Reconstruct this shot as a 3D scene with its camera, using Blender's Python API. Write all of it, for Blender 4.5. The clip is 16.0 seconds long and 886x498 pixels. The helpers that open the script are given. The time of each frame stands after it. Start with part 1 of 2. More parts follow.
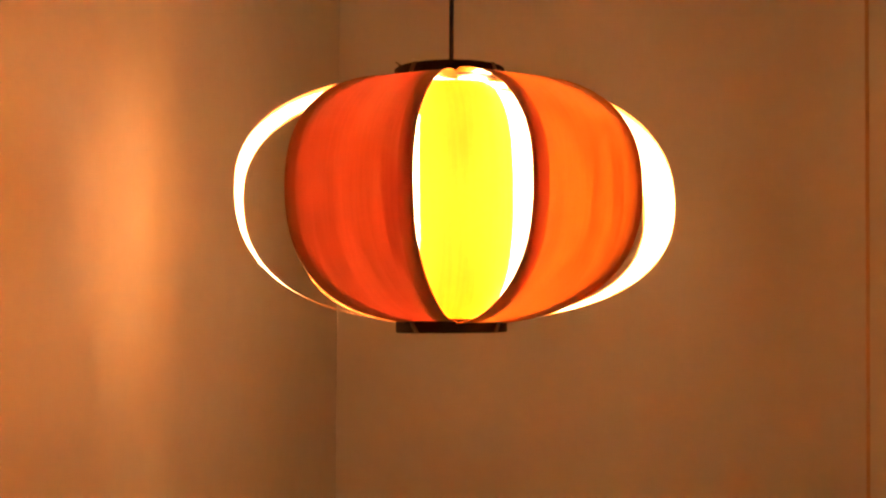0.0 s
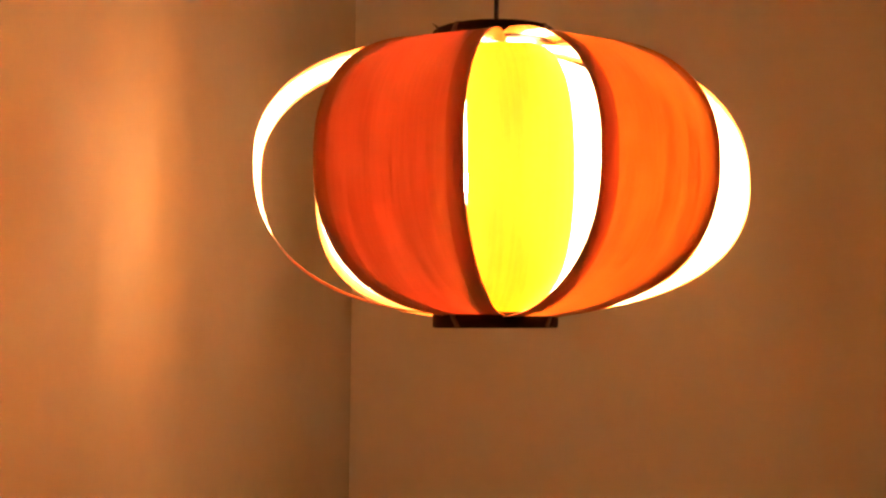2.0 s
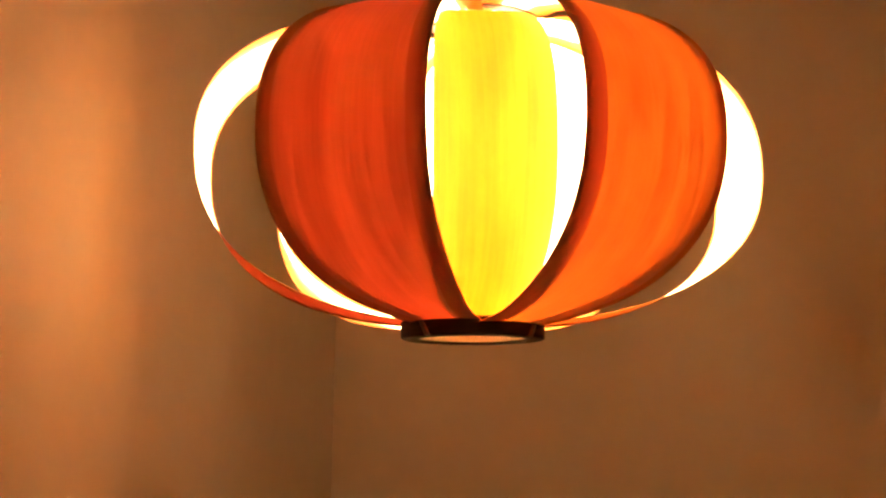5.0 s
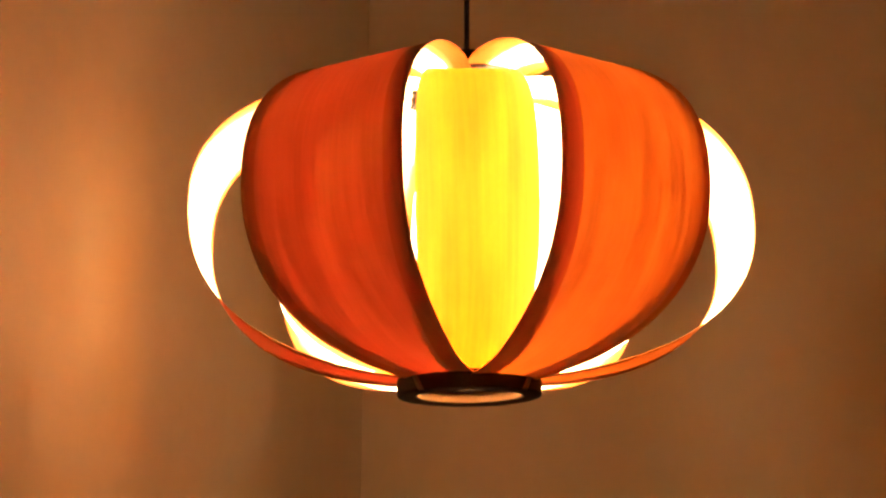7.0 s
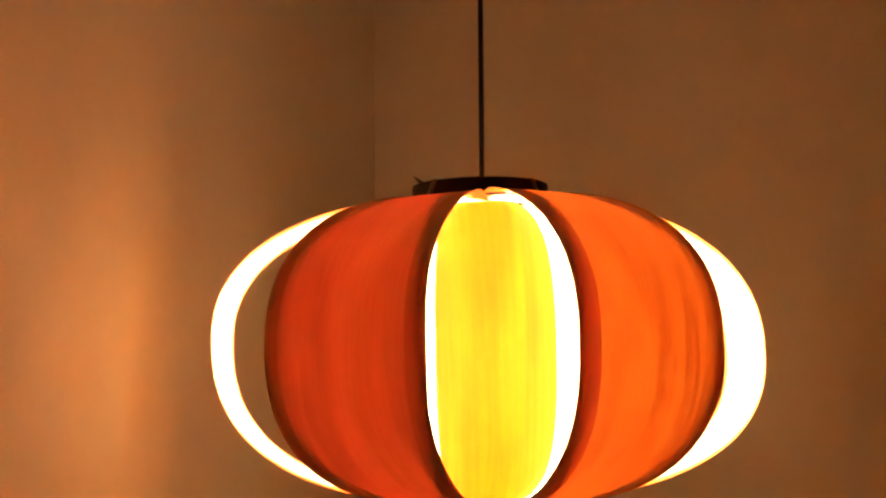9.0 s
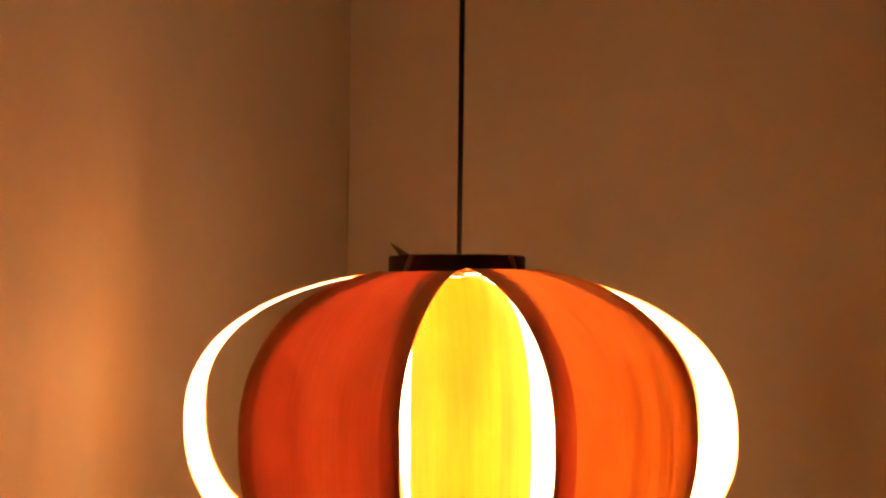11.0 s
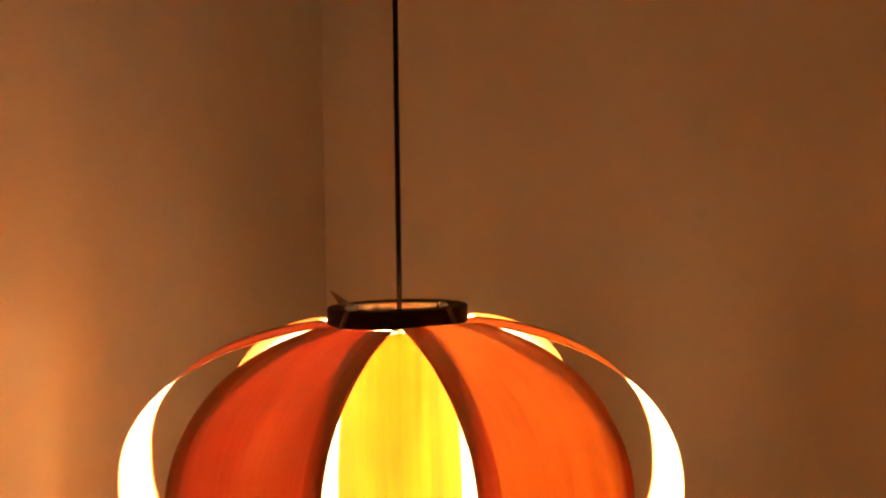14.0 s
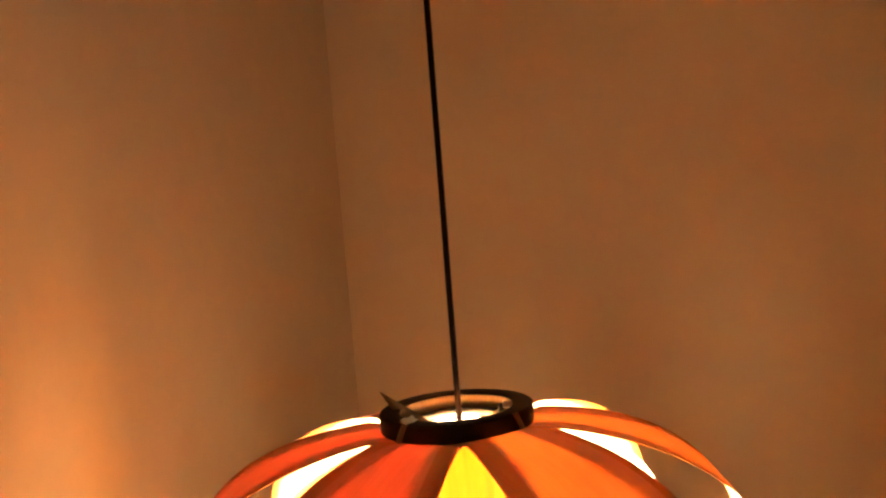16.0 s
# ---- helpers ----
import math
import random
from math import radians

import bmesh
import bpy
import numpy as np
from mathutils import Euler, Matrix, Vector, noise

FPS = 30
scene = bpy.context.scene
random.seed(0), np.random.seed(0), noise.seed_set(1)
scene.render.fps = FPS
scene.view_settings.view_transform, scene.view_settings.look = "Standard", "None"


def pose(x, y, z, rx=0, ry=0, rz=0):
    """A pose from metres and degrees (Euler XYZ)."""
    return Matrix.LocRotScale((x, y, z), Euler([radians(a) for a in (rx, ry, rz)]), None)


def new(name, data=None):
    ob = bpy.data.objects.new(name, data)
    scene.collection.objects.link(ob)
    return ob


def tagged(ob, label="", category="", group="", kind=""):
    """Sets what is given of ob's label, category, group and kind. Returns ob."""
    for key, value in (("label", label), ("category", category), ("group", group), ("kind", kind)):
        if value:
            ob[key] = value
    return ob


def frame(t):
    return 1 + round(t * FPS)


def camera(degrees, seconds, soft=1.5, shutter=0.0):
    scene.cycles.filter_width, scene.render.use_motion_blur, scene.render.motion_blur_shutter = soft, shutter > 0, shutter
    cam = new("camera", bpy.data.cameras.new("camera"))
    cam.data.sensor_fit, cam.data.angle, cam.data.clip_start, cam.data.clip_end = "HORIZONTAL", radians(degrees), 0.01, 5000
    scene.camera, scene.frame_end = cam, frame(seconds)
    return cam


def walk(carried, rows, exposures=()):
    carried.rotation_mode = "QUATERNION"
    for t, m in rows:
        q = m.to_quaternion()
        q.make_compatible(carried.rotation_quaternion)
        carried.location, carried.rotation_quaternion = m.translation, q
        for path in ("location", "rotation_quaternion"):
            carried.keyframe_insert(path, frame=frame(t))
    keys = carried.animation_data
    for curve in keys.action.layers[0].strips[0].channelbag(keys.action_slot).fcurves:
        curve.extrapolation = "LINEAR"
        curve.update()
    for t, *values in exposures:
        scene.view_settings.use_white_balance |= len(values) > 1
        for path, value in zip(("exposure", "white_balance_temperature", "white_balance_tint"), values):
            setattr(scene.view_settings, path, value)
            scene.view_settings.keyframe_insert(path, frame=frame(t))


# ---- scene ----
cam = camera(37.89, 16.0, soft=2.4)
walk(cam, [
    (0, pose(-0.1673, -1.6204, 1.3910, 91.668, -0.349, -5.586)),
    (0.5, pose(-0.1588, -1.5735, 1.3906, 91.291, 0.086, -4.160)),
    (1, pose(-0.1575, -1.5174, 1.4021, 90.653, 0.190, -3.079)),
    (1.5, pose(-0.1857, -1.4724, 1.3781, 91.589, -0.203, -4.378)),
    (2, pose(-0.2047, -1.4332, 1.3680, 92.095, -0.675, -5.890)),
    (2.5, pose(-0.2037, -1.4138, 1.3646, 92.839, -0.712, -6.975)),
    (3, pose(-0.1951, -1.3902, 1.3564, 93.808, -0.980, -7.147)),
    (3.5, pose(-0.1803, -1.3537, 1.3505, 93.573, -1.170, -7.069)),
    (6, pose(-0.1022, -1.2260, 1.1724, 102.194, -0.814, -3.629)),
    (6.5, pose(-0.0808, -1.2377, 1.1493, 103.669, -0.778, -3.091)),
    (7, pose(-0.0725, -1.2473, 1.1819, 103.492, -0.180, -2.276)),
    (7.5, pose(-0.0732, -1.2660, 1.2745, 100.933, -0.290, -1.917)),
    (8, pose(-0.0788, -1.2828, 1.3467, 99.231, 0.011, -1.756)),
    (8.5, pose(-0.0896, -1.3064, 1.4341, 96.250, 0.179, -2.451)),
    (9, pose(-0.0914, -1.3183, 1.5033, 94.248, 0.351, -2.186)),
    (9.5, pose(-0.1267, -1.3273, 1.5417, 93.392, -0.746, -3.950)),
    (10, pose(-0.1132, -1.3259, 1.5798, 92.564, -0.648, -3.529)),
    (12.5, pose(-0.0782, -1.2988, 1.7058, 89.703, -0.807, -3.817)),
    (13, pose(-0.0496, -1.3016, 1.7067, 89.270, 0.557, -3.236)),
    (13.5, pose(-0.0236, -1.2741, 1.7629, 86.372, 0.823, -2.793)),
    (14, pose(-0.0074, -1.2761, 1.8108, 86.023, 0.666, -2.354)),
    (14.5, pose(-0.0038, -1.2573, 1.8393, 85.697, 1.088, -1.773)),
    (15, pose(-0.0289, -1.2076, 1.8758, 84.794, 2.228, -1.713)),
    (15.5, pose(-0.0432, -1.1717, 1.9237, 83.791, 3.602, -1.231)),
    (16, pose(-0.0504, -1.1383, 1.9559, 82.725, 4.455, -2.973)),
], exposures=[(0, 0.2), (1.5, 0.2), (3.5, 0.1), (6, -0.2), (10, -0.3), (14, -0.3), (15.5, -0.33), (16, 0.05)])

# ---- world: a closed room, only a trace of outside light ----
world = bpy.data.worlds.new("world")
scene.world = world
world.use_nodes = True
world.node_tree.nodes["Background"].inputs[0].default_value = (0.9, 0.6, 0.4, 1)
world.node_tree.nodes["Background"].inputs[1].default_value = 0.01

BULB = 2250.0                      # radiance of the frosted bulb
BULB_R = 0.034                     # a small round bulb
BULB_TINT = (1.0, 0.80, 0.50)      # warm white

# ---- plan, metres ----
LAMP = Vector((0, 0, 1.5))         # middle of the shade
TILT = (-0.0191, -0.0117, 0)  # the shade hangs a little askew
CEILING = 2.45
CORNER = Vector((-0.125, 1.041))    # corner of the room behind the lamp
ALONG = Vector((0.9383, -0.3457))    # the darker wall runs this way from the corner
ASIDE = Vector((-0.3457, -0.9383))   # the brighter wall runs this way
RING_R, RING_IN, RING_H = 0.070, 0.0515, 0.0175
RING_Z = 0.1578                    # middle of each ring above or below the shade's middle
JOIN_Z = 0.1510                    # where the strips meet the rings
OUT_R, OUT_W = 0.2649, 0.0797      # outer strips: reach and half width at the belly
IN_R, IN_W = 0.1967, 0.0531        # inner strips
BULGE_UP, BULGE_DOWN, TAPER = 2.29, 2.41, 2.05
TURN = -0.73                       # degrees by which the strips are turned about the axis
BAND_SLIM = 0.0080                 # width of the edge banding


# ---- materials ----
def nodes(name):
    m = bpy.data.materials.new(name)
    m.use_nodes = True
    t = m.node_tree
    t.nodes.clear()
    out = t.nodes.new("ShaderNodeOutputMaterial")
    return m, t, out


def add(t, kind, **props):
    n = t.nodes.new("ShaderNode" + kind)
    for k, v in props.items():
        if k == "inputs":
            for i, val in v.items():
                n.inputs[i].default_value = val
        elif k == "noise_dimensions":
            n.noise_dimensions = v
        elif k == "data_type":
            n.data_type = v
        elif k == "blend_type":
            n.blend_type = v
        elif k == "operation":
            n.operation = v
    return n


def ramp(t, stops):
    n = t.nodes.new("ShaderNodeValToRGB")
    r = n.color_ramp
    while len(r.elements) < len(stops):
        r.elements.new(0.5)
    for e, (p, c) in zip(r.elements, stops):
        e.position, e.color = p, (*c, 1) if len(c) == 3 else c
    return n


def grey(v):
    return (v, v, v)


def veneer(name, face, through_dark, through_light, streak=1.0, speck=0.0, sheer=None):
    """A thin sheet of wood veneer: it shows its face colour by reflected light and glows in the
    through colours when lit from behind. The grain runs along the strip."""
    m, t, out = nodes(name)
    uv = add(t, "UVMap")
    info = add(t, "ObjectInfo")
    shift = add(t, "VectorMath", operation="SCALE")
    comb = add(t, "CombineXYZ")
    t.links.new(info.outputs["Random"], comb.inputs[0])
    t.links.new(info.outputs["Random"], comb.inputs[1])
    t.links.new(comb.outputs[0], shift.inputs[0])
    shift.inputs["Scale"].default_value = 37.0
    place = add(t, "VectorMath", operation="ADD")
    t.links.new(uv.outputs[0], place.inputs[0])
    t.links.new(shift.outputs[0], place.inputs[1])

    def grain(sx, sy, detail, rough, dist=0.0):
        mp = add(t, "Mapping")
        mp.inputs["Scale"].default_value = (sx, sy, 1)
        t.links.new(place.outputs[0], mp.inputs[0])
        n = add(t, "TexNoise", inputs={"Scale": 1.0, "Detail": detail, "Roughness": rough, "Distortion": dist})
        t.links.new(mp.outputs[0], n.inputs["Vector"])
        return n.outputs["Fac"]

    broad = grain(80, 2.2, 3, 0.55, 0.5)       # wide figure
    fine = grain(270, 5.0, 4, 0.7, 0.3)        # fibres
    pores = grain(900, 45.0, 2, 0.6)           # short pores and flecks
    blot = grain(26, 14.0, 3, 0.6)             # clouding
    mix1 = add(t, "Mix", data_type="FLOAT")
    mix1.inputs[0].default_value = 0.62
    t.links.new(broad, mix1.inputs[2])
    t.links.new(fine, mix1.inputs[3])
    mix2 = add(t, "Mix", data_type="FLOAT")
    mix2.inputs[0].default_value = 0.16 + speck
    t.links.new(mix1.outputs[0], mix2.inputs[2])
    t.links.new(pores, mix2.inputs[3])
    mix3 = add(t, "Mix", data_type="FLOAT")
    mix3.inputs[0].default_value = 0.16
    t.links.new(mix2.outputs[0], mix3.inputs[2])
    t.links.new(blot, mix3.inputs[3])
    half = 0.13 / streak
    tr = ramp(t, [(0.5 - half, through_dark), (0.5 + half, through_light)])
    t.links.new(mix3.outputs[0], tr.inputs[0])
    dk = tuple(c * 0.82 for c in face)
    fr = ramp(t, [(0.35, dk), (0.65, face)])
    t.links.new(mix3.outputs[0], fr.inputs[0])
    d = add(t, "BsdfDiffuse")
    t.links.new(fr.outputs[0], d.inputs[0])
    l = add(t, "BsdfTranslucent")
    t.links.new(tr.outputs[0], l.inputs[0])
    bump = add(t, "Bump", inputs={"Strength": 0.15, "Distance": 0.0004})
    t.links.new(fine, bump.inputs["Height"])
    t.links.new(bump.outputs[0], d.inputs["Normal"])
    both = add(t, "AddShader")
    t.links.new(d.outputs[0], both.inputs[0])
    t.links.new(l.outputs[0], both.inputs[1])
    if sheer:
        clear = add(t, "BsdfTransparent", inputs={0: (*sheer, 1)})
        more = add(t, "AddShader")
        t.links.new(both.outputs[0], more.inputs[0])
        t.links.new(clear.outputs[0], more.inputs[1])
        both = more
    g = add(t, "BsdfGlossy", inputs={"Roughness": 0.5})
    mx = add(t, "MixShader", inputs={0: 0.03})
    t.links.new(both.outputs[0], mx.inputs[1])
    t.links.new(g.outputs[0], mx.inputs[2])
    t.links.new(mx.outputs[0], out.inputs[0])
    return m


def solid(name, c1, c2, scale=40.0, rough=0.5, bump=0.2, metal=0.0, stretch=(1, 1, 1), depth=0.0005, shine=0.5):
    m, t, out = nodes(name)
    co = add(t, "TexCoord")
    mp = add(t, "Mapping")
    mp.inputs["Scale"].default_value = stretch
    t.links.new(co.outputs["Object"], mp.inputs[0])
    a = add(t, "TexNoise", inputs={"Scale": scale, "Detail": 5.0, "Roughness": 0.6})
    b = add(t, "TexNoise", inputs={"Scale": scale * 9, "Detail": 3.0, "Roughness": 0.6})
    t.links.new(mp.outputs[0], a.inputs["Vector"])
    t.links.new(mp.outputs[0], b.inputs["Vector"])
    mixf = add(t, "Mix", data_type="FLOAT")
    mixf.inputs[0].default_value = 0.35
    t.links.new(a.outputs["Fac"], mixf.inputs[2])
    t.links.new(b.outputs["Fac"], mixf.inputs[3])
    r = ramp(t, [(0.35, c1), (0.65, c2)])
    t.links.new(mixf.outputs[0], r.inputs[0])
    p = add(t, "BsdfPrincipled", inputs={"Roughness": rough, "Metallic": metal, "Specular IOR Level": shine})
    t.links.new(r.outputs[0], p.inputs["Base Color"])
    bp = add(t, "Bump", inputs={"Strength": bump, "Distance": depth})
    t.links.new(b.outputs["Fac"], bp.inputs["Height"])
    t.links.new(bp.outputs[0], p.inputs["Normal"])
    t.links.new(p.outputs[0], out.inputs[0])
    return m


def glowing(name, colour, strength):
    m, t, out = nodes(name)
    e = add(t, "Emission", inputs={0: (*colour, 1), 1: strength})
    t.links.new(e.outputs[0], out.inputs[0])
    return m


M_RED = veneer("veneer_cherry", (0.60, 0.34, 0.20), (0.0066, 0.00028, 0.00007), (0.0138, 0.00092, 0.00022), 2.3, 0.06,
               (0.0048, 0.0010, 0.0002))
M_ORANGE = veneer("veneer_maple", (0.72, 0.49, 0.30), (0.0142, 0.0014, 0.0001), (0.0272, 0.0045, 0.00032), 2.1, 0.18,
                  (0.0055, 0.0017, 0.0003))
M_PALE = veneer("veneer_pale", (0.34, 0.14, 0.018), (0.045, 0.0045, 0.0001), (0.077, 0.0135, 0.0003), 1.6)
# Side and rear inner strips: through colours raised to spill light on the walls.
M_SPILL = veneer("veneer_pale_spill", (0.70, 0.55, 0.36), (0.056, 0.0140, 0.0010), (0.082, 0.023, 0.0020), 1.2, 0.0,
                (0.042, 0.0220, 0.0110))
# Dimmer copy, for strips whose spill must leave the wall darker.
M_SPILL_DIM = veneer("veneer_pale_spill_dim", (0.70, 0.55, 0.36), (0.026, 0.0075, 0.0010), (0.040, 0.0130, 0.0020), 1.2, 0.0,
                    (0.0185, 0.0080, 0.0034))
M_BAND = veneer("veneer_edge_banding", (0.62, 0.36, 0.13), (0.0122, 0.0008, 0.0002), (0.0172, 0.00128, 0.00035), 0.9)
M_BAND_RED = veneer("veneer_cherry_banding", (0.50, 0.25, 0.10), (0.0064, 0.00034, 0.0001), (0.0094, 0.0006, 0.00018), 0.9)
M_RING = solid("dark_walnut", (0.009, 0.0055, 0.004), (0.020, 0.011, 0.007), 60, 0.6, 0.3, 0, (1, 1, 6), 0.0004, 0.15)
# Translucency put in so the hub looks lit where little light lands.
M_LINER = veneer("tan_hub_glow", (0.30, 0.20, 0.11), (0.042, 0.023, 0.010), (0.064, 0.036, 0.016), 1.0)
M_CORD = solid("black_cord", (0.0055, 0.0026, 0.0018), (0.010, 0.0048, 0.0034), 500, 0.9, 0.4, 0, (1, 1, 1), 0.0003, 0.02)
M_METAL = solid("dull_metal", (0.016, 0.013, 0.011), (0.030, 0.025, 0.021), 80, 0.6, 0.1, 1.0)
M_TAPE = solid("white_tape", (0.72, 0.70, 0.66), (0.82, 0.80, 0.76), 60, 0.5, 0.3)
M_TAB = solid("tan_veneer_tab", (0.10, 0.068, 0.046), (0.16, 0.11, 0.078), 60, 0.5, 0.2)
M_BLOCK = solid("dark_bakelite", (0.0025, 0.0016, 0.0013), (0.006, 0.0038, 0.003), 60, 0.7, 0.2, 0, (1, 1, 1), 0.0004, 0.05)
M_TONGUE = solid("dark_veneer_offcut", (0.09, 0.052, 0.030), (0.15, 0.088, 0.052), 60, 0.5, 0.2, 0, (1, 1, 5))
M_BULB = glowing("frosted_bulb_glow", BULB_TINT, BULB)
M_SOCKET = solid("brown_socket", (0.012, 0.008, 0.006), (0.022, 0.014, 0.010), 60, 0.4, 0.2)
M_WALL = solid("cream_wall_paint", (0.60, 0.555, 0.500), (0.65, 0.605, 0.545), 3.0, 0.75, 0.25, 0, (1, 1, 1), 0.0006)
M_CEIL = solid("white_ceiling_paint", (0.76, 0.74, 0.70), (0.80, 0.78, 0.74), 4.0, 0.8, 0.2)
M_FLOOR = solid("oak_floor", (0.34, 0.24, 0.15), (0.44, 0.32, 0.21), 6.0, 0.4, 0.2, 0, (1, 8, 1))


# ---- mesh helpers ----
def part(name, bm, material, parent=None, label=""):
    me = bpy.data.meshes.new(name)
    bm.to_mesh(me)
    bm.free()
    me.materials.append(material)
    for p in me.polygons:
        p.use_smooth = True
    ob = new(name, me)
    if parent is not None:
        ob.parent = parent
    if label:
        tagged(ob, label)
    return ob


def flat(ob):
    for p in ob.data.polygons:
        p.use_smooth = False
    return ob


def box(bm, lo, hi, m=None):
    vs = [bm.verts.new((x, y, z)) for x in (lo[0], hi[0]) for y in (lo[1], hi[1]) for z in (lo[2], hi[2])]
    for f in ((0, 1, 3, 2), (4, 6, 7, 5), (0, 4, 5, 1), (2, 3, 7, 6), (0, 2, 6, 4), (1, 5, 7, 3)):
        bm.faces.new([vs[i] for i in f])
    if m is not None:
        for v in vs:
            v.co = m @ v.co


def lathe(bm, profile, steps=64, closed=True, jitter=0.0):
    """Turn a profile of (radius, height) about z."""
    rings = []
    for i in range(steps):
        a = 2 * math.pi * i / steps
        rings.append([bm.verts.new((r * math.cos(a), r * math.sin(a), z)) for r, z in profile])
    n = len(profile)
    for i in range(steps):
        p, q = rings[i], rings[(i + 1) % steps]
        for k in range(n if closed else n - 1):
            bm.faces.new((p[k], q[k], q[(k + 1) % n], p[(k + 1) % n]))


def tube(bm, points, radius, steps=10):
    rings = []
    for i, c in enumerate(points):
        d = (Vector(points[min(i + 1, len(points) - 1)]) - Vector(points[max(i - 1, 0)])).normalized()
        a = d.orthogonal().normalized()
        b = d.cross(a)
        rad = radius[i] if isinstance(radius, (list, tuple)) else radius
        rings.append([bm.verts.new(Vector(c) + rad * (math.cos(t) * a + math.sin(t) * b))
                      for t in (2 * math.pi * k / steps for k in range(steps))])
    for p, q in zip(rings, rings[1:]):
        for k in range(steps):
            bm.faces.new((p[k], p[(k + 1) % steps], q[(k + 1) % steps], q[k]))
    bm.faces.new(rings[0][::-1])
    bm.faces.new(rings[-1])


# ---- the room ----
def wall(name, start, way, inward, length, thick=0.12, label=""):
    """A wall whose room face runs from start along way; it thickens away from the room."""
    bm = bmesh.new()
    a, w, n = Vector((*start, 0)), Vector((*way, 0)).normalized(), -Vector((*inward, 0)).normalized()
    m = Matrix(((w.x, n.x, 0, a.x), (w.y, n.y, 0, a.y), (0, 0, 1, 0), (0, 0, 0, 1)))
    box(bm, (0, 0, 0), (length, thick, CEILING), m)
    bmesh.ops.recalc_face_normals(bm, faces=bm.faces)
    return tagged(flat(part(name, bm, M_WALL)), label, "wall", "", "structure")


SEAM = 1.037
# Depth of the unseen room, kept short for more bounced lamp light.
LONG_A, LONG_B = 2.4, 3.0
wall("wall_north", CORNER, ALONG, ASIDE, SEAM - 0.002, 0.12, "plain cream painted wall lit by the lamp")
wall("wall_north_far", CORNER + ALONG * (SEAM + 0.002), ALONG, ASIDE, LONG_A - SEAM, 0.12,
     "plain cream painted wall beyond a thin joint")
bm = bmesh.new()
w3, n3 = Vector((*ALONG, 0)), -Vector((*ASIDE, 0))
a3 = Vector((*(CORNER + ALONG * SEAM), 0))
box(bm, (-0.0035, -0.0015, 0), (0.0035, 0.03, CEILING),
    Matrix(((w3.x, n3.x, 0, a3.x), (w3.y, n3.y, 0, a3.y), (0, 0, 1, 0), (0, 0, 0, 1))))
M_SEAM = solid("reddish_joint_strip", (0.46, 0.29, 0.19), (0.50, 0.32, 0.21), 20, 0.7, 0.2)
tagged(flat(part("trim", bm, M_SEAM)), "thin reddish-brown upright joint strip in the wall", "trim", "", "structure")
wall("wall_west", CORNER, ASIDE, ALONG, LONG_B, 0.12,
     "cream painted wall glowing orange in the lamp light")
# Unseen walls, added to close the room and bounce light back.
wall("wall_east", CORNER + ALONG * LONG_A, ASIDE, -ALONG, LONG_B, 0.12, "plain cream painted wall")
wall("wall_south", CORNER + ASIDE * LONG_B, ALONG, -ASIDE, LONG_A, 0.12, "plain cream painted wall")


def slab(name, z0, z1, material, label, category):
    bm = bmesh.new()
    q = [CORNER - ALONG * 0.12 - ASIDE * 0.12, CORNER + ALONG * (LONG_A + 0.12) - ASIDE * 0.12,
         CORNER + ALONG * (LONG_A + 0.12) + ASIDE * (LONG_B + 0.12), CORNER - ALONG * 0.12 + ASIDE * (LONG_B + 0.12)]
    lo = [bm.verts.new((p.x, p.y, z0)) for p in q]
    hi = [bm.verts.new((p.x, p.y, z1)) for p in q]
    bm.faces.new(lo)
    bm.faces.new(hi)
    for i in range(4):
        bm.faces.new((lo[i], lo[(i + 1) % 4], hi[(i + 1) % 4], hi[i]))
    bmesh.ops.recalc_face_normals(bm, faces=bm.faces)
    return tagged(flat(part(name, bm, material)), label, category, "", "structure")


# Floor and ceiling are unseen; their pale tones bounce the lamp's light.
slab("floor", -0.1, 0.0, M_FLOOR, "oiled oak floor of the room", "floor")
slab("ceiling", CEILING, CEILING + 0.1, M_CEIL, "plain white painted ceiling", "ceiling")


# ---- the pendant lamp ----
lamp = tagged(new("pendant_lamp"), "lit pumpkin-shaped pendant lamp of orange veneer strips on black cord",
              "pendant lamp", "", "thing")
lamp.matrix_basis = Matrix.LocRotScale(LAMP, Euler(TILT), None)


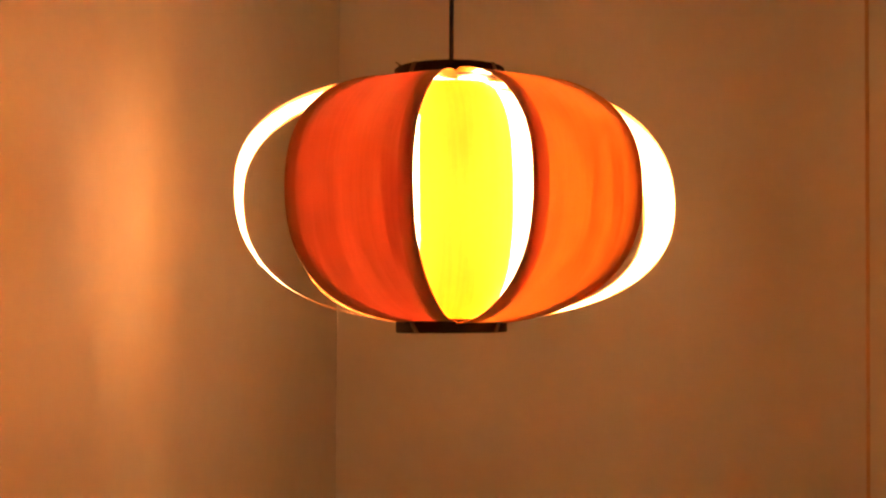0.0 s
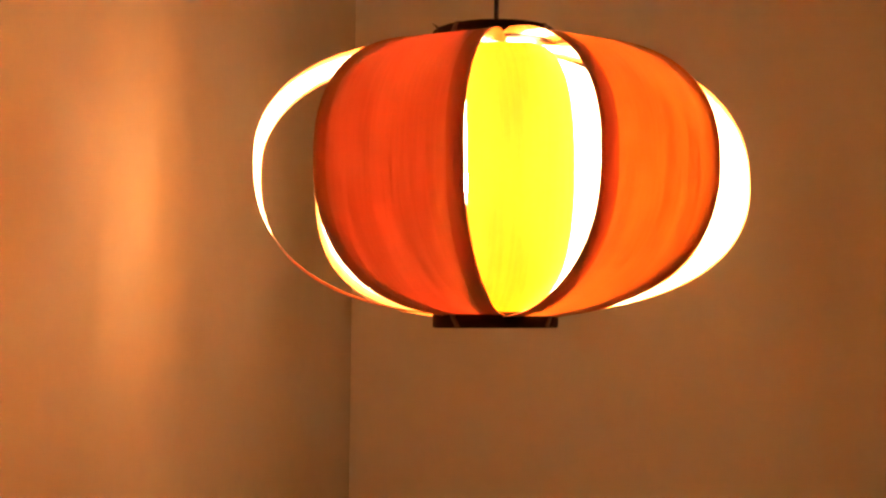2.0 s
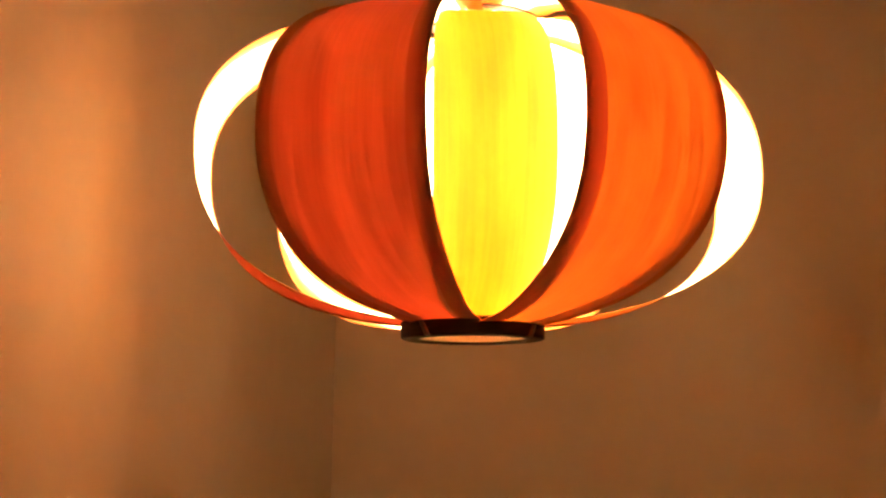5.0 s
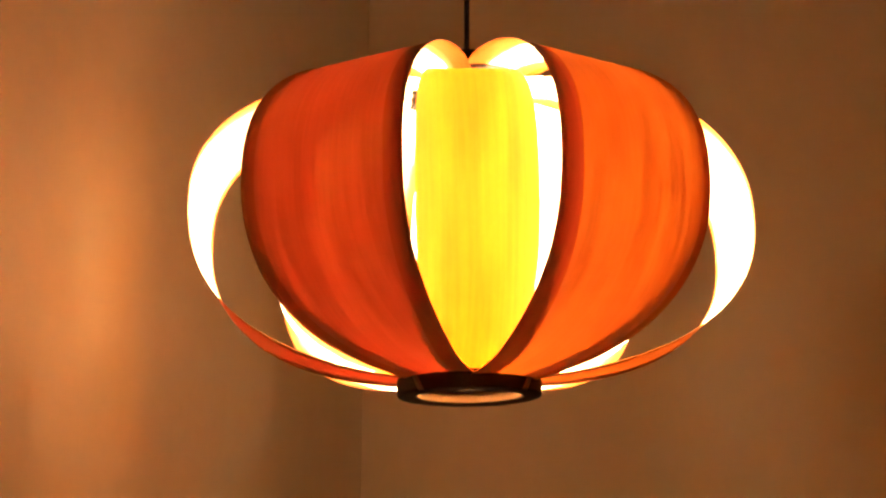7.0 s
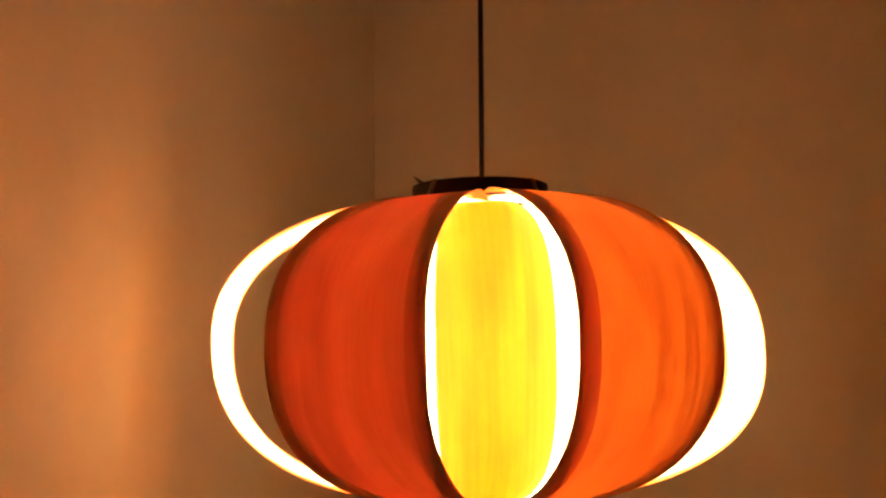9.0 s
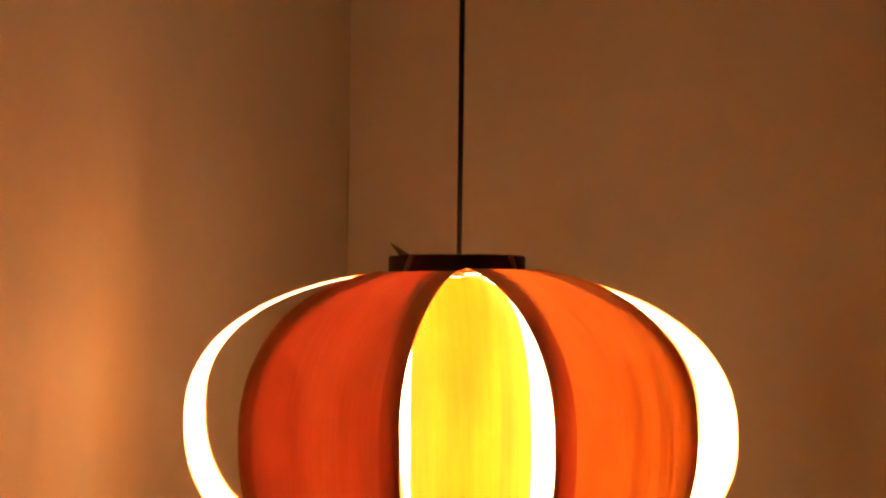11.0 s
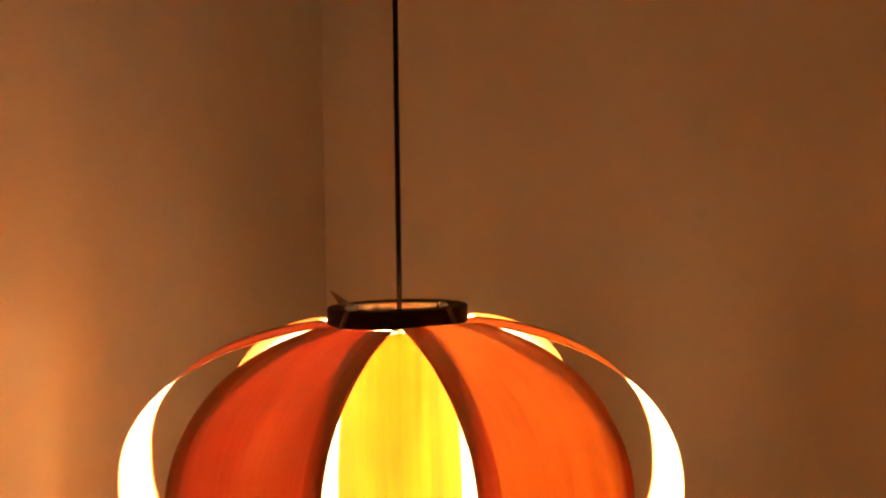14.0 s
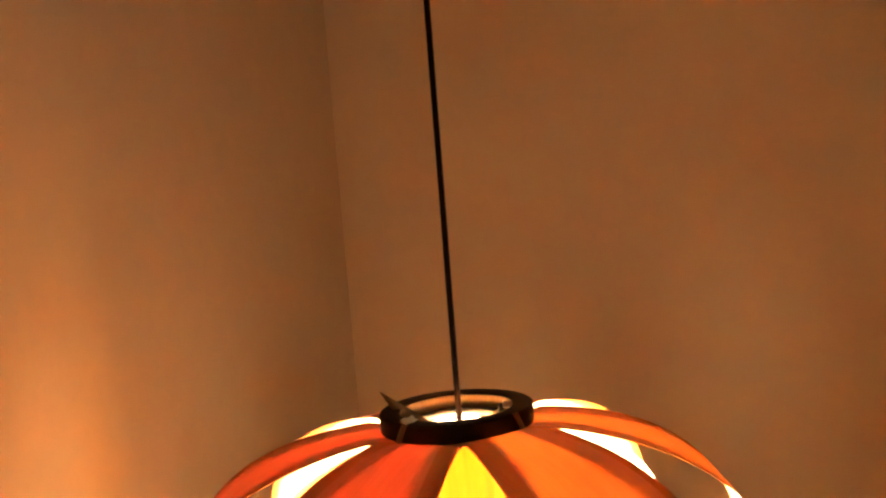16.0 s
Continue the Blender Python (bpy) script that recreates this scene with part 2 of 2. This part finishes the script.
def strip_curve(reach, belly, count, r_end, w_end, taper, sag=0.0, join=JOIN_Z, dip=0.0, low=0.0, w_foot=0.02, flare=0.0):
    """Rows from the lower ring to the upper one: arc length, radius, height, half width."""
    raw = []
    for sign, bulge in ((-1, BULGE_DOWN), (1, BULGE_UP)):
        tall = join - sign * sag - (low if sign > 0 else 0.0)
        top = tall / (1 - (r_end / reach) ** bulge) ** (1 / bulge)
        end = math.atan2((tall / top) ** (bulge / 2), (r_end / reach) ** (bulge / 2))
        side = []
        for i in range(count * 2 + 1):
            a = end * i / (count * 2)
            side.append((reach * math.cos(a) ** (2 / bulge), sag + sign * top * math.sin(a) ** (2 / bulge)))
        if sign > 0 and dip:
            side = [(x, z - dip * max(0.0, (0.084 - x) / (0.084 - r_end)) ** 1.5) for x, z in side]
        raw += side[:0:-1] if sign < 0 else side
    s = [0.0]
    for p, q in zip(raw, raw[1:]):
        s.append(s[-1] + math.hypot(q[0] - p[0], q[1] - p[1]))
    rows = []
    for i in range(count + 1):
        want = s[-1] * i / count
        k = max(j for j in range(len(s)) if s[j] <= want + 1e-12)
        k = min(k, len(raw) - 2)
        f = (want - s[k]) / (s[k + 1] - s[k])
        r, z = (raw[k][0] * (1 - f) + raw[k + 1][0] * f, raw[k][1] * (1 - f) + raw[k + 1][1] * f)
        e = abs(2 * i / count - 1)
        w0 = w_end if 2 * i > count else w_foot
        spread = flare * max(0.0, (e - 0.7) / 0.3) ** 2 * (1.0 if 2 * i < count else 0.3)
        rows.append((want, r, z, w0 + (belly - w0) * (1 - e ** taper) + spread))
    return rows


def sheet(name, rows, edges, material, parent, label="", holes=(), rim=()):
    """A sheet of veneer between two lateral limits: edges(row) gives the list of lateral places.
    rim: -1 and/or 1 where the sheet shows its cut edge."""
    bm = bmesh.new()
    uv = bm.loops.layers.uv.new("UVMap")
    grid, coords = [], {}
    thick = 0.0007
    for i, row in enumerate(rows):
        s, r, z, w = row
        p, q = rows[max(i - 1, 0)], rows[min(i + 1, len(rows) - 1)]
        n = Vector((0, -(q[2] - p[2]), q[1] - p[1])).normalized()   # outward in the strip's own frame is -y
        if n.y > 0:
            n = -n
        line = []
        us = edges(row)
        for u in us:
            v = bm.verts.new((u, -r, z))
            coords[v] = (u, s)
            line.append(v)
        if -1 in rim:
            v = bm.verts.new(Vector((us[0], -r, z)) - n * thick)
            coords[v] = (us[0] - thick, s)
            line.insert(0, v)
        if 1 in rim:
            v = bm.verts.new(Vector((us[-1], -r, z)) - n * thick)
            coords[v] = (us[-1] + thick, s)
            line.append(v)
        grid.append(line)
    for i in range(len(grid) - 1):
        for j in range(len(grid[0]) - 1):
            if (i, j) in holes:
                continue
            f = bm.faces.new((grid[i][j], grid[i][j + 1], grid[i + 1][j + 1], grid[i + 1][j]))
            for l in f.loops:
                l[uv].uv = coords[l.vert]
    return part(name, bm, material, parent, label)


END_W, FOOT_W = 0.0295, 0.0220     # half widths where a strip meets the upper and the lower ring


def outer_strip(turn, wood, reach=OUT_R, belly=OUT_W, label="", sag=0.0, rise=0.001, bands=(BAND_SLIM, BAND_SLIM)):
    rows = strip_curve(reach, belly, 96, 0.044, END_W, TAPER, sag, JOIN_Z + rise, 0.0095, 0.0, FOOT_W, 0.012)
    def middle(row):
        lo, hi = bands[0] - row[3], row[3] - bands[1]
        return [lo + (hi - lo) * k / 12 for k in range(13)]
    def left(row):
        return [-row[3] + bands[0] * k / 3 for k in range(4)]
    def right(row):
        return [row[3] - bands[1] + bands[1] * k / 3 for k in range(4)]
    ob = sheet("outer_strip", rows, middle, wood, lamp, label)
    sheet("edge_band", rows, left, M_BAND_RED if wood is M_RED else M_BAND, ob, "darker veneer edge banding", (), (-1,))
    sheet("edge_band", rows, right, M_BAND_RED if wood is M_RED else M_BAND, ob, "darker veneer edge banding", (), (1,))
    ob.matrix_basis = Matrix.Rotation(radians(turn + TURN), 4, "Z")
    return ob


def inner_strip(turn, wood, belly=IN_W, label="paler veneer strip glowing yellow"):
    rows = strip_curve(IN_R, belly, 120, 0.053, 0.0165, 2.8, 0.0, JOIN_Z - 0.001, 0.0, 0.0060, 0.0165)
    def across(row):
        return [row[3] * (2 * k / 28 - 1) for k in range(29)]
    holes = {(1, 5), (1, 22), (118, 5), (118, 22)}
    ob = sheet("inner_strip", rows, across, wood, lamp, label, holes, ())
    ob.matrix_basis = Matrix.Rotation(radians(turn + TURN), 4, "Z")
    return ob


for turn, wood, label in ((-30, M_RED, "reddish cherry veneer strip"), (30, M_ORANGE, "bright orange veneer strip"),
                          (90, M_ORANGE, "bright orange veneer strip"), (150, M_ORANGE, "bright orange veneer strip"),
                          (210, M_RED, "reddish cherry veneer strip"), (270, M_RED, "reddish cherry veneer strip")):
    outer_strip(turn, wood, OUT_R * {90: 1.013, 150: 1.005, 210: 1.005}.get(turn, 1.0), OUT_W, label,
                {270: 0.010, 90: -0.011, 30: 0.003}.get(turn, 0.0), {30: 0.0045, -30: 0.0025, 150: 0.004, 210: 0.004}.get(turn, 0.001),
                {-30: (0.0140, 0.0185), 30: (0.0230, BAND_SLIM)}.get(turn, (BAND_SLIM, BAND_SLIM)))
inner_strip(0, M_PALE)
# Strips 3 and 4 take the dim copy to darken the corner and left wall.
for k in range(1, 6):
    inner_strip(60 * k, M_SPILL_DIM if k in (3, 4) else M_SPILL, 0.0550, "pale veneer strip tuned to pass bulb light onto the walls")


def ring(z, name):
    """A dark wooden hoop with rounded edges and a stepped liner whose translucency stands in for lamp glow."""
    bm = bmesh.new()
    h, b = RING_H / 2, 0.0022
    prof = []
    for cx, cz, a0 in ((RING_R - b, h - b, 0), (RING_IN + b, h - b, 90), (RING_IN + b, -h + b, 180), (RING_R - b, -h + b, 270)):
        for k in range(5):
            a = radians(a0 + 90 * k / 4)
            prof.append((cx + b * math.cos(a), cz + b * math.sin(a)))
    lathe(bm, prof, 96)
    bmesh.ops.recalc_face_normals(bm, faces=bm.faces)
    ob = part(name, bm, M_RING, lamp, "dark walnut hoop")
    ob.location.z = z
    s = 1 if z > 0 else -1
    # stepped pale plate inside the hoop, with a round opening in the middle
    for inner, outer, lo, hi, mat, nm in ((RING_IN - 0.0012, RING_IN + 0.0006, -0.0030, 0.0072, M_LINER, "hub_liner"),
                                          (0.0470, RING_IN - 0.0010, -0.0046, -0.0030, M_LINER, "hub_plate"),
                                          (0.0392, 0.0472, -0.0060, -0.0026, M_RING, "hub_groove"),
                                          (0.0378, 0.0394, -0.0090, -0.0030, M_SOCKET, "hub_hoop")):
        bm = bmesh.new()
        b2 = 0.0005
        lathe(bm, [(inner, s * lo), (outer, s * lo), (outer, s * (hi - b2)), (outer - b2, s * hi), (inner + b2, s * hi),
                   (inner, s * (hi - b2))], 96)
        bmesh.ops.recalc_face_normals(bm, faces=bm.faces)
        if mat is M_LINER:
            uv = bm.loops.layers.uv.new("UVMap")
            for f in bm.faces:
                for l in f.loops:
                    l[uv].uv = (math.atan2(abs(l.vert.co.x), l.vert.co.y) * 0.1, l.vert.co.z)
        part(nm, bm, mat, ob, "pale tan veneer inside the hoop" if mat is M_LINER else "dark groove in the plate" if mat is M_RING else "brown inner hoop lit by the bulb")
    return ob


top_ring = ring(RING_Z, "top_ring")
bottom_ring = ring(-RING_Z, "bottom_ring")


def tab(parent, turn, lean):
    """A small slanted veneer tab glued over the joint on the outside of a hoop."""
    bm = bmesh.new()
    rows = 6
    line = []
    for i in range(rows + 1):
        f = i / rows - 0.5
        z = f * RING_H * 1.02
        a = radians(turn) + lean * f
        wd = 0.0030
        pts = []
        for off in (-wd, wd):
            aa = a + off / RING_R
            pts.append([Vector((math.sin(aa) * r, -math.cos(aa) * r, z)) for r in (RING_R + 0.0012, RING_R - 0.0005)])
        line.append([bm.verts.new(v) for v in (pts[0][1], pts[0][0], pts[1][0], pts[1][1])])
    for p, q in zip(line, line[1:]):
        for k in range(4):
            bm.faces.new((p[k], p[(k + 1) % 4], q[(k + 1) % 4], q[k]))
    bm.faces.new(line[0])
    bm.faces.new(line[-1])
    bmesh.ops.recalc_face_normals(bm, faces=bm.faces)
    return part("tab", bm, M_TAB, parent, "small tan veneer tab")


for hoop, s in ((top_ring, 1), (bottom_ring, -1)):
    tab(hoop, -47, 0.15 * s)
    tab(hoop, 48, -0.15 * s)

# loose tongue of veneer that sticks up out of the upper hoop
bm = bmesh.new()
line = []
for i in range(11):
    f = i / 10
    c = Vector((-0.028 - 0.0395 * f, -0.006 + 0.030 * f, RING_Z - 0.010 + 0.027 * f + 0.006 * f * f))
    wd = 0.011 * (1 - f ** 1.6) + 0.0004
    d = Vector((0.55, 0.70, 0.35)).normalized()
    n = Vector((-0.3, -0.4, 0.85)).normalized() * 0.0005
    line.append([bm.verts.new(v) for v in (c - d * wd - n, c + d * wd - n, c + d * wd + n, c - d * wd + n)])
for p, q in zip(line, line[1:]):
    for k in range(4):
        bm.faces.new((p[k], p[(k + 1) % 4], q[(k + 1) % 4], q[k]))
bm.faces.new(line[0])
bm.faces.new(line[-1])
bmesh.ops.recalc_face_normals(bm, faces=bm.faces)
part("loose_tongue", bm, M_TONGUE, lamp, "loose pointed veneer tongue sticking out of the hoop")

# lamp holder, bulb and cord, on the plumb line through the shade
level = Euler(TILT).to_matrix().inverted()


def plumb(bm):
    for v in bm.verts:
        v.co = level @ v.co
    return bm


bm = bmesh.new()
lathe(bm, [(0.0, 0.095), (0.012, 0.094), (0.0165, 0.088), (0.018, 0.075), (0.0205, 0.072), (0.0205, 0.046),
           (0.019, 0.044), (0.0, 0.044)], 32, False)
bmesh.ops.remove_doubles(bm, verts=bm.verts, dist=1e-6)
holder = part("lamp_holder", plumb(bm), M_SOCKET, lamp, "brown lamp holder")
bm = bmesh.new()
prof = [(0.0, -0.004 - BULB_R)]
for k in range(1, 15):
    a = radians(-90 + 148 * k / 14)
    prof.append((BULB_R * math.cos(a), -0.004 + BULB_R * math.sin(a)))
prof += [(0.0125, 0.034), (0.0120, 0.0435), (0.0, 0.0435)]
lathe(bm, prof, 32, False)
bmesh.ops.remove_doubles(bm, verts=bm.verts, dist=1e-6)
part("bulb", plumb(bm), M_BULB, lamp, "glowing frosted bulb")
bm = bmesh.new()
tube(bm, [(0, 0, 0.094 + (CEILING - LAMP.z - 0.094) * k / 24) for k in range(25)], 0.0028, 12)
part("cord", plumb(bm), M_CORD, lamp, "thin black cord")


# small terminal block with two screws, screwed inside near the upper hoop
bm = bmesh.new()
box(bm, (-0.0045, -0.003, -0.010), (0.0045, 0.003, 0.010))
bmesh.ops.bevel(bm, geom=bm.edges[:], offset=0.0009, segments=2, affect="EDGES")
block = part("terminal_block", bm, M_BLOCK, lamp, "small brown terminal block")
block.matrix_basis = Matrix.LocRotScale((-0.0510, -0.0300, 0.1270), Euler((0.2, 0.25, -0.5)), None)
for dz in (-0.005, 0.005):
    bm = bmesh.new()
    lathe(bm, [(0.0, 0.0), (0.0024, 0.0), (0.0024, 0.0010), (0.0018, 0.0016), (0.0, 0.0018)], 14, False)
    bmesh.ops.remove_doubles(bm, verts=bm.verts, dist=1e-6)
    for v in bm.verts:
        v.co = Vector((v.co.x, -v.co.z - 0.003, v.co.y + dz))
    bmesh.ops.recalc_face_normals(bm, faces=bm.faces)
    part("screw", bm, M_METAL, block, "dull metal screw")


def scrap(name, centre, size, turn, material, label):
    """A small crumpled scrap: a lumpy folded sheet with thickness."""
    bm = bmesh.new()
    n = 5
    top = [[bm.verts.new((size[0] * (i / n - 0.5), size[1] * (j / n - 0.5),
                          size[2] * (0.5 + 0.5 * noise.noise(Vector((i * 0.9, j * 0.9, size[0] * 900))))))
            for j in range(n + 1)] for i in range(n + 1)]
    low = [[bm.verts.new(v.co - Vector((0, 0, 0.0006))) for v in row] for row in top]
    for i in range(n):
        for j in range(n):
            bm.faces.new((top[i][j], top[i + 1][j], top[i + 1][j + 1], top[i][j + 1]))
            bm.faces.new((low[i][j], low[i][j + 1], low[i + 1][j + 1], low[i + 1][j]))
    for k in range(n):
        bm.faces.new((top[k][0], low[k][0], low[k + 1][0], top[k + 1][0]))
        bm.faces.new((top[k + 1][n], low[k + 1][n], low[k][n], top[k][n]))
        bm.faces.new((top[0][k + 1], low[0][k + 1], low[0][k], top[0][k]))
        bm.faces.new((top[n][k], low[n][k], low[n][k + 1], top[n][k + 1]))
    bmesh.ops.recalc_face_normals(bm, faces=bm.faces)
    ob = part(name, bm, material, lamp, label)
    ob.matrix_basis = Matrix.LocRotScale(centre, Euler(turn), None)
    return ob


scrap("tape_scrap", (-0.0440, -0.0430, RING_Z + RING_H / 2 + 0.0002), (0.015, 0.008, 0.004), (0.5, -0.1, 0.8), M_TAPE,
      "crumpled white tape")
scrap("tape_scrap", (0.0455, -0.0100, RING_Z + 0.0075), (0.009, 0.007, 0.003), (0.9, 0.2, 0.3), M_TAPE,
      "crumpled white tape")
bm = bmesh.new()
box(bm, (-0.003, -0.002, -0.008), (0.003, 0.002, 0.008))
bmesh.ops.bevel(bm, geom=bm.edges[:], offset=0.0008, segments=2, affect="EDGES")
clip = part("cord_clip", bm, M_RING, lamp, "small dark clip")
clip.matrix_basis = Matrix.LocRotScale((0.0385, -0.0080, RING_Z + 0.0020), Euler((0.3, 0.55, 0.2)), None)
